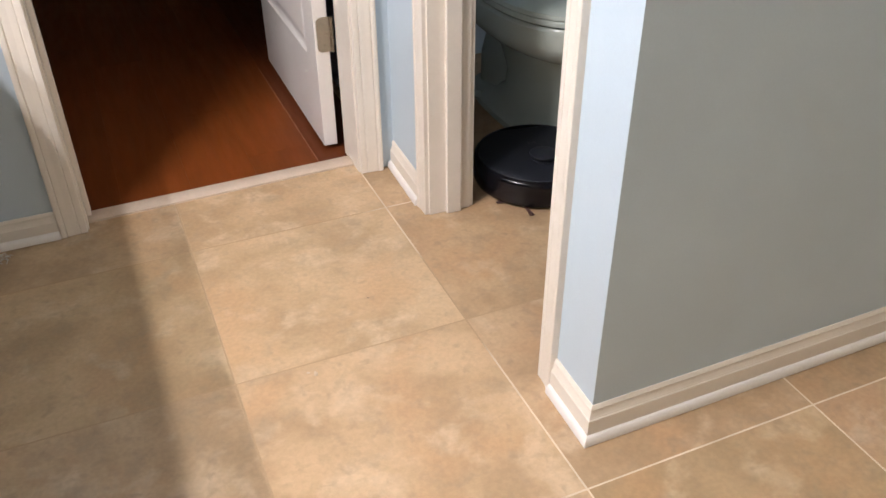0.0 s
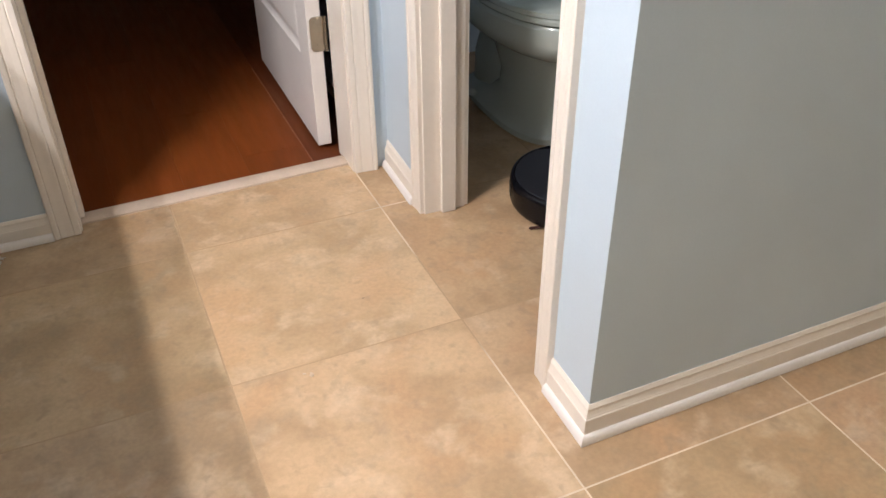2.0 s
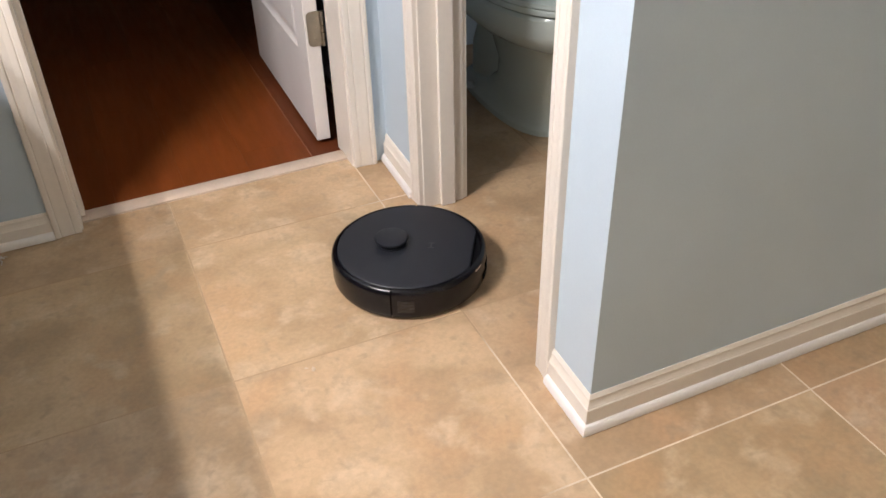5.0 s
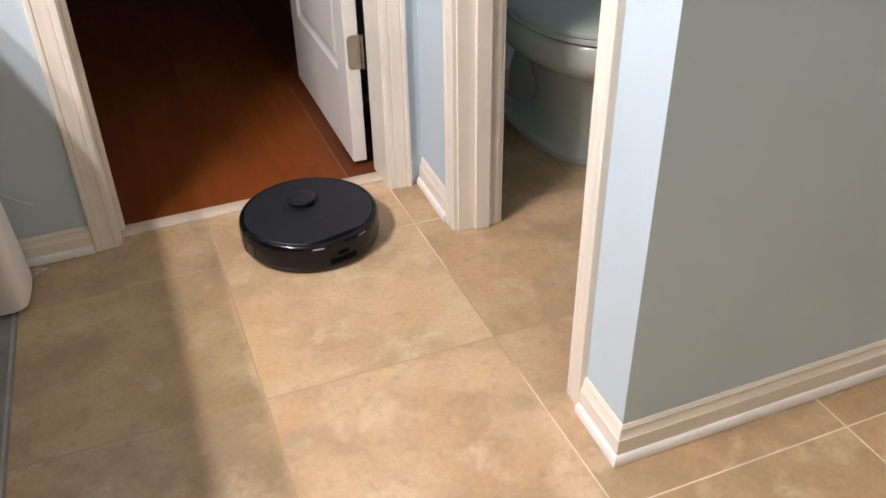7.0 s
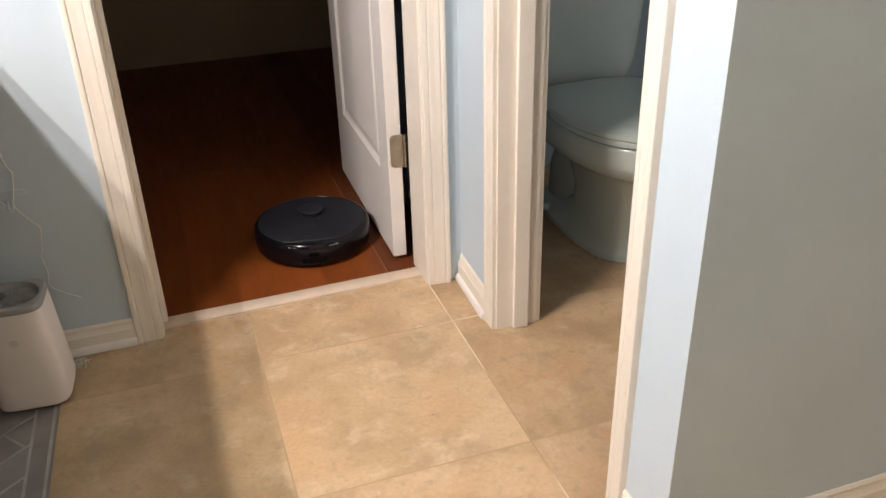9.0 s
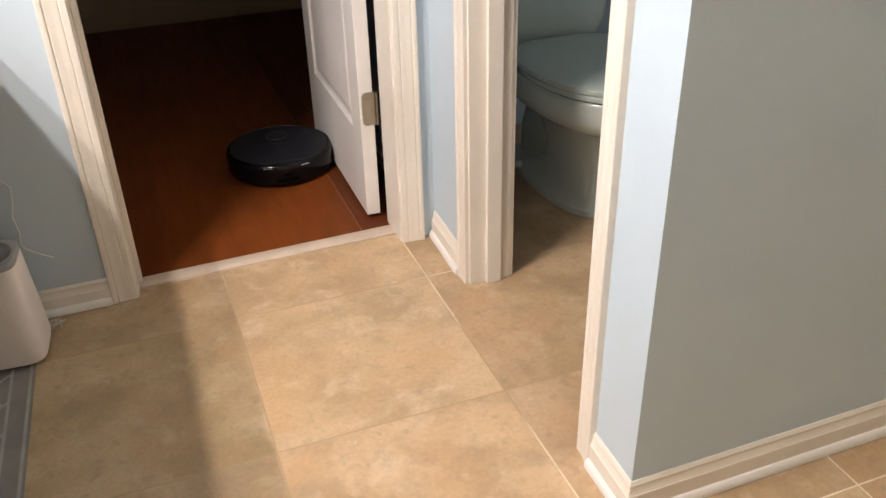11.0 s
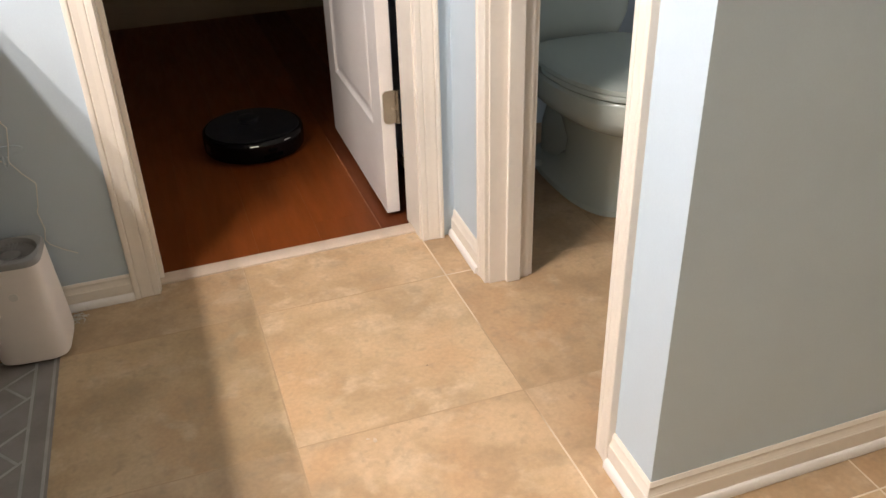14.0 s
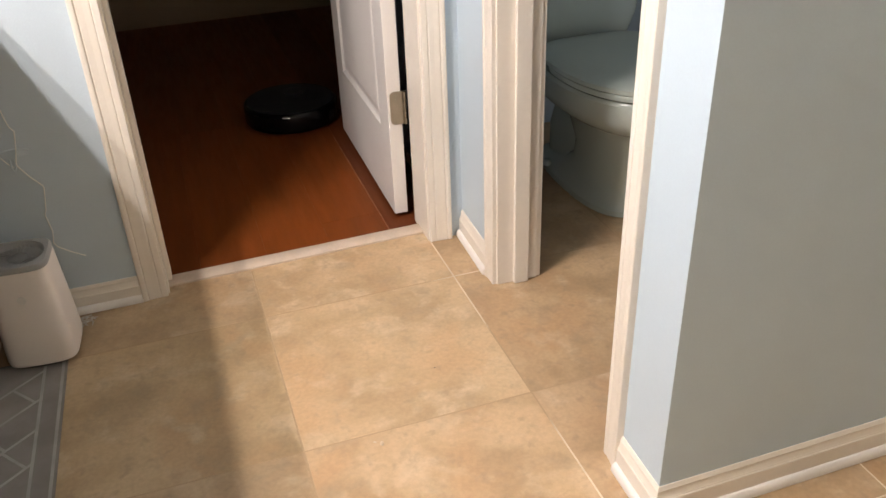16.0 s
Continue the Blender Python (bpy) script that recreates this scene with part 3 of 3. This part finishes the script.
def build_purifier():
    p = empty("air_purifier", pose(-0.922, 0.968, 0.0085, 0, 0, -4), "white tapered air purifier with a grey vented top beside the wall", "air purifier")
    R = rounded_square
    rise = 0.014

    def tall(loops):
        return rings([[(x, y, z + rise * (z > 0.15)) for x, y, z in lp] for lp in loops])

    part("body", tall([R(0, 0, 0.0, 0.064), R(0, 0, 0.005, 0.0705), R(0, 0, 0.018, 0.0730), R(0, 0, 0.10, 0.0695), R(0, 0, 0.203, 0.0635),
                        R(0, 0, 0.213, 0.0620), R(0, 0, 0.213, 0.0570), R(0, 0, 0.198, 0.0520)]), WHITE, p)
    part("foot", rings([R(0, 0, -0.004, 0.060), R(0, 0, 0.002, 0.063)]), RUBBER, p)
    # ring-shaped top, dished in the middle
    loops = [R(0, 0, 0.2125, 0.0635), R(0, 0, 0.219, 0.0628), R(0, 0, 0.2235, 0.059)]
    k = 48
    for q, z in ((0.054, 0.2240), (0.050, 0.216), (0.045, 0.206), (0.01, 0.2055)):
        loops.append([(q * math.cos(2 * math.pi * i / k), q * math.sin(2 * math.pi * i / k), z) for i in range(k)])
    top = part("top_ring", tall(loops), GREY, p, "grey top with a round air outlet")
    part("outlet", lathe([(0.0470, 0.2062), (0.0465, 0.2070), (0.004, 0.2070)], 48), DARK, top, "dark round outlet", at=pose(0, 0, rise))
    # blades of the outlet, widening towards the rim
    bm = bmesh.new()
    lo, hi = [[bm.verts.new((x, y, z)) for x, y in ((0.021, -0.0006), (0.0490, -0.0013), (0.0490, 0.0013), (0.021, 0.0006))] for z in (0.2072, 0.2150)]
    bm.faces.new(hi)
    bm.faces.new(lo[::-1])
    for i in range(4):
        bm.faces.new((lo[i], lo[(i + 1) % 4], hi[(i + 1) % 4], hi[i]))
    blade = mesh("blade", bm, GREY)
    for i in range(36):
        ob = new("blade", blade)
        ob.parent, ob.matrix_local = top, pose(0, 0, rise, 0, 0, 10.0 * i)
    part("hub", lathe([(0.022, 0.2070), (0.022, 0.2130), (0.019, 0.2145), (0.004, 0.2150)], 32), DARKGREY, top, at=pose(0, 0, rise))
    # round touch mark on the front
    bm = rings([[(0.009 * math.cos(2 * math.pi * i / 24), y, 0.165 + 0.009 * math.sin(2 * math.pi * i / 24)) for i in range(24)] for y in (-0.0668, -0.0630)])
    part("power_mark", bm, mat("mark_white", (0.72, 0.69, 0.66), 0.3, bump=0), p)


build_purifier()

# cords with their kinks, and the clip that holds them
tagged(new("power_cord", mesh("power_cord", tube([(-0.915, 1.094, 0.585), (-0.893, 1.094, 0.524), (-0.889, 1.093, 0.490), (-0.885, 1.093, 0.470), (-0.878, 1.093, 0.459),
    (-0.884, 1.092, 0.425), (-0.892, 1.090, 0.392), (-0.891, 1.089, 0.384), (-0.875, 1.091, 0.356), (-0.856, 1.093, 0.331), (-0.855, 1.093, 0.325), (-0.864, 1.094, 0.276),
    (-0.869, 1.093, 0.262), (-0.864, 1.092, 0.221), (-0.869, 1.091, 0.194), (-0.863, 1.092, 0.181), (-0.840, 1.093, 0.163), (-0.813, 1.094, 0.146)], 0.0013, 8), CORD, True)),
    "thin kinked white cord hanging against the wall", "cord")
tagged(new("power_cord", mesh("power_cord", tube([(-0.945, 1.095, 0.470), (-0.924, 1.094, 0.424), (-0.922, 1.093, 0.412), (-0.909, 1.094, 0.391), (-0.900, 1.096, 0.380)],
    0.0012, 8), CORD, True)), "short end of thin white cord against the wall", "cord")
clip = empty("cord_clip", pose(-0.891, 1.1, 0.410), "flat oval cord clip painted like the wall", "cord clip")
part("plate", rings([[(0.031 * q * math.copysign(abs(math.cos(a)) ** 0.8, math.cos(a)), y, 0.0095 * q * math.sin(a)) for a in [2 * math.pi * i / 32 for i in range(32)]]
                     for q, y in ((1.0, -0.0004), (1.0, -0.0022), (0.93, -0.0034))]), WALL, clip)
part("hook", tube([(-0.012, -0.003, -0.012), (-0.013, -0.006, -0.030), (-0.009, -0.007, -0.039), (-0.004, -0.006, -0.030), (-0.004, -0.003, -0.014)], 0.0022), WALL, clip)

# tuft of lint at the quarter-round
bm = bmesh.new()
rnd = random.Random(4)
for i in range(30):
    a = rnd.uniform(0, 6.28)
    p0 = Vector((-0.842 + rnd.uniform(-0.025, 0.012), 1.056 + rnd.uniform(-0.012, 0.012), 0.0012))
    q = p0 + Vector((math.cos(a), math.sin(a), 0)) * rnd.uniform(0.01, 0.028)
    m = (p0 + q) / 2 + Vector((rnd.uniform(-1, 1), rnd.uniform(-1, 1), 0.8)) * 0.004
    tube(curve_points([p0, m, q], 3), 0.0008, 4).to_mesh(tmp := bpy.data.meshes.new("strand"))
    bm.from_mesh(tmp)
    bpy.data.meshes.remove(tmp)
tagged(new("lint_tuft", mesh("lint_tuft", bm, DUST, True)), "pale tuft of lint on the tiles by the baseboard", "lint", kind="stuff")


def crumb(x, y, r, material, label):
    bm = bmesh.new()
    bmesh.ops.create_icosphere(bm, subdivisions=1, radius=r)
    for v in bm.verts:
        v.co *= rnd.uniform(0.7, 1.25)
        v.co.x *= 1.7
        v.co.z = max(v.co.z * 0.35, -r * 0.2) + r * 0.2
    tagged(new("crumb", mesh("crumb", bm, material, True, pose(x, y, 0.0003, 0, 0, rnd.uniform(0, 180)))), label, "crumb", "crumbs on the floor")


crumb(-0.317, 0.425, 0.0040, CRUMB, "small pale crumb on the tiles")
crumb(-0.328, 0.433, 0.0026, CRUMB, "small pale crumb on the tiles")
crumb(-0.155, 0.600, 0.0014, CABINET, "tiny dark crumb on the tiles")


def build_rug():
    rx0, rx1, ry0, ry1, z = -1.48, -0.880, -0.75, 0.932, 0.0045
    m = pose(-0.879, 0.932, 0, 0, 0, -1.4) @ Matrix.Translation((0.880, -0.932, 0))
    r = tagged(new("rug", mesh("rug", boxes((rx0, ry0, 0.0006, rx1, ry1, z), bevel=0.0018), RUG, True, m)),
               "grey low-pile rug with a pale geometric line pattern", "rug")

    def line(x0, y0, x1, y1, w=0.0055):
        d = Vector((x1 - x0, y1 - y0))
        a = math.degrees(math.atan2(d.y, d.x))
        return boxes((0, -w / 2, z - 0.001, d.length, w / 2, z + 0.0005)), m @ pose(x0, y0, 0, 0, 0, a)

    def add(*args, **kw):
        b, at = line(*args, **kw)
        part("line", b, RUGLINE, r, smooth=False, at=at)

    add(rx1 - 0.008, ry0 + 0.01, rx1 - 0.008, ry1 - 0.01, w=0.006)
    bx = rx1 - 0.045
    add(bx, ry0 + 0.045, bx, ry1 - 0.03, w=0.006)
    add(rx0 + 0.03, ry1 - 0.008, rx1 - 0.005, ry1 - 0.008, w=0.006)
    # slanting bands with staggered cross bars inside the border
    dx, dy = -0.76, -0.65
    y, k = ry1 - 0.045, 0
    while y > ry0 + 0.45:
        add(bx, y, bx + dx * 0.62, y + dy * 0.62)
        for q in range(5):
            f = 0.075 + 0.055 * (k % 2) + 0.11 * q
            x0, y0 = bx + dx * f, y + dy * f
            add(x0, y0, x0 + 0.65 * 0.072, y0 - 0.76 * 0.072)
        y -= 0.095
        k += 1
    return r


build_rug()


def build_vanity():
    v = empty("vanity", pose(-1.245, 0.18, 0), "dark wooden vanity with an overhanging pale counter", "vanity")
    # counter's front edge runs along x = -0.947
    part("countertop", boxes((-0.303, -1.1, 0.815, 0.298, 0.915, 0.85), bevel=0.004), STONE, v, "pale stone countertop")
    part("body", boxes((-0.303, -1.08, 0.10, 0.218, 0.893, 0.815), bevel=0.003), CABINET, v)
    part("plinth", boxes((-0.303, -1.06, 0.0052, 0.212, 0.890, 0.10)), CABINET, v)
    for y0 in (-1.06, -0.51, 0.04):
        door = part("cabinet_door", boxes((0.218, y0, 0.12, 0.236, y0 + 0.53, 0.79), bevel=0.003), CABINET, v)
        part("handle", tube([(0.235, y0 + 0.47, 0.60), (0.258, y0 + 0.47, 0.60), (0.258, y0 + 0.47, 0.72), (0.235, y0 + 0.47, 0.72)], 0.005), METAL, door)


build_vanity()


def build_vanity_light():
    f = empty("vanity_light", pose(-1.55, 0.125, 0), "nickel light bar with bell shades, lower tier added for the mirrored bulbs", "wall lamp")
    # second tier is added to carry the lamps of the mirror image
    for bx, bz, _, _ in TIERS:
        out, h = bx + 1.55, bz + 0.07
        part("backplate", boxes((0.0005, -0.36, h - 0.05, 0.022, 0.36, h + 0.05), bevel=0.006), METAL, f)
        for y in BULB_Y:
            y -= 0.125
            part("arm", tube([(0.02, y, h + 0.02), (out * 0.6, y, h + 0.03), (out - 0.002, y, h + 0.028), (out, y, h + 0.015)], 0.008), METAL, f)
            part("socket", lathe([(0.012, h + 0.014), (0.024, h + 0.010), (0.026, h - 0.012), (0.018, h - 0.014)], 24, out, y), METAL, f)
            # unseen opaque shade, added to block upward light and lower the bounce
            part("shade", lathe([(q, h + z) for q, z in ((0.022, 0.010), (0.030, 0.004), (0.042, -0.030), (0.048, -0.066), (0.0495, -0.066),
                                                         (0.0435, -0.028), (0.031, 0.007), (0.022, 0.013))], 32, out, y, False), TRIM, f, "cream bell shade added to keep light off the ceiling")


build_vanity_light()

# ---- floor pieces ----
def tile_mesh(w, d):
    bm = boxes((0, 0, -0.010, w, d, 0))
    top = [e for e in bm.edges if all(v.co.z > -0.001 for v in e.verts)]
    bmesh.ops.bevel(bm, geom=top, offset=0.0004, segments=1, affect="EDGES")
    return mesh("tile", bm, TILE, False)


cache = {}
for i in range(-4, 4):
    for j in range(-4, 4):
        x0, y0 = i * TP + GAP / 2, j * TP + GAP / 2
        w, d = TP - GAP, TP - GAP
        if i < 0 and j == 2:
            d = 1.141 - y0
        if (j > 2 or (j == 2 and i > 2)) and not 0 <= i <= 2:
            continue
        if i < 0 and j > 2 or j == 3 and i < 0 or (i > 2 and j > 0):
            continue
        key = (round(w, 4), round(d, 4))
        if key not in cache:
            cache[key] = tile_mesh(w, d)
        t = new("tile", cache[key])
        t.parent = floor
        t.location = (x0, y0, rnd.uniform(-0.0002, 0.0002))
        # side columns darkened: shade put into the tile colour, on top of random tone
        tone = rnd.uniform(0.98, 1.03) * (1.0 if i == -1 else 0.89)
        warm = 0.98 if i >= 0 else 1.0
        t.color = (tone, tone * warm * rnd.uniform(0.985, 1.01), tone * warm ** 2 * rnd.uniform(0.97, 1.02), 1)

PW = 0.165
plank_cache = {}
for i in range(-14, 10):
    x0 = -0.080 + i * PW
    if x0 < -2.5 or x0 + PW > 1.5:
        continue
    y = 0.075 if i == -1 else 1.192 - rnd.uniform(0, 0.9)
    while y < 3.48:
        ya, yb = max(y, 1.183 if x0 + PW < 0.12 else 1.80), min(y + 1.22, 3.479)
        y += 1.22
        if yb - ya < 0.03:
            continue
        length, wood = round(yb - ya, 3), WOOD_DARK if i == 0 else WOOD
        key = (length, wood.name)
        if key not in plank_cache:
            bm = boxes((0.00005, 0.00005, -0.010, PW - 0.00005, length - 0.00005, 0.0015))
            top = [e for e in bm.edges if all(v.co.z > 0.001 for v in e.verts)]
            bmesh.ops.bevel(bm, geom=top, offset=0.0003, segments=1, affect="EDGES")
            plank_cache[key] = mesh("plank", bm, wood)
        p = new("plank", plank_cache[key])
        p.parent = bedroom_floor
        p.location = (x0, ya, 0)

# narrow pale strip laid along the seam nearest the door
part("plank_edge", boxes((-0.0832, 1.19, 0.0005, -0.0816, 1.86, 0.0021), bevel=0.0004), WOOD_PALE, bedroom_floor, "thin pale strip along a plank seam", smooth=False)


# ---- what moves ----
def motions():
    rows = [  # seconds, x, y, z, heading
        (0.0, 0.395, 0.892, 0, 262), (0.3, 0.402, 0.894, 0, 262), (0.6, 0.397, 0.888, 0, 262), (0.9, 0.401, 0.884, 0, 262),
        (1.2, 0.406, 0.864, 0, 262), (1.5, 0.430, 0.818, 0, 261), (1.8, 0.440, 0.775, 0, 259), (2.1, 0.432, 0.733, 0, 252),
        (2.4, 0.416, 0.700, 0, 240), (2.6, 0.395, 0.679, 0, 230), (2.8, 0.366, 0.661, 0, 219), (3.0, 0.327, 0.650, 0, 208),
        (3.2, 0.286, 0.643, 0, 199), (4.2, 0.090, 0.612, 0, 173), (5.0, -0.045, 0.618, 0, 148), (5.3, -0.086, 0.629, 0, 140), (5.5, -0.113, 0.646, 0, 134),
        (5.8, -0.147, 0.690, 0, 127), (6.0, -0.168, 0.730, 0, 121), (6.2, -0.186, 0.772, 0, 116), (6.5, -0.211, 0.838, 0, 110),
        (6.8, -0.229, 0.913, 0, 106), (7.0, -0.242, 0.955, 0.001, 103), (7.2, -0.253, 1.003, 0.003, 99), (7.5, -0.258, 1.080, 0.002, 95),
        (7.8, -0.261, 1.150, 0.005, 93), (8.0, -0.258, 1.192, 0.0045, 91), (8.2, -0.250, 1.238, 0.003, 88), (8.5, -0.247, 1.308, 0.0018, 84),
        (8.7, -0.242, 1.352, 0.002, 82), (9.0, -0.231, 1.435, 0.002, 80), (9.2, -0.225, 1.490, 0.002, 80), (9.5, -0.213, 1.580, 0.002, 80),
        (9.7, -0.210, 1.640, 0.002, 82), (10.4, -0.202, 1.676, 0.002, 82), (11.4, -0.197, 1.680, 0.002, 91), (12.0, -0.196, 1.678, 0.002, 99),
        (12.5, -0.197, 1.680, 0.002, 116), (13.0, -0.211, 1.706, 0.002, 120), (13.3, -0.242, 1.758, 0.002, 119), (13.6, -0.286, 1.822, 0.002, 117),
        (14.0, -0.312, 1.872, 0.002, 103), (14.3, -0.306, 1.900, 0.002, 80), (14.6, -0.288, 1.936, 0.002, 61), (15.0, -0.250, 1.992, 0.002, 56),
        (15.3, -0.220, 2.026, 0.002, 55), (15.6, -0.192, 2.055, 0.002, 55), (16.0, -0.180, 2.075, 0.002, 55)]
    walk(robot, [(t, pose(x, y, z, 0, 0, h)) for t, x, y, z, h in rows])
    walk(side_brush, [(0.2 * i, pose(0.108, -0.080, 0, 0, 0, 8 + 85.6 * i)) for i in range(81)])


motions()
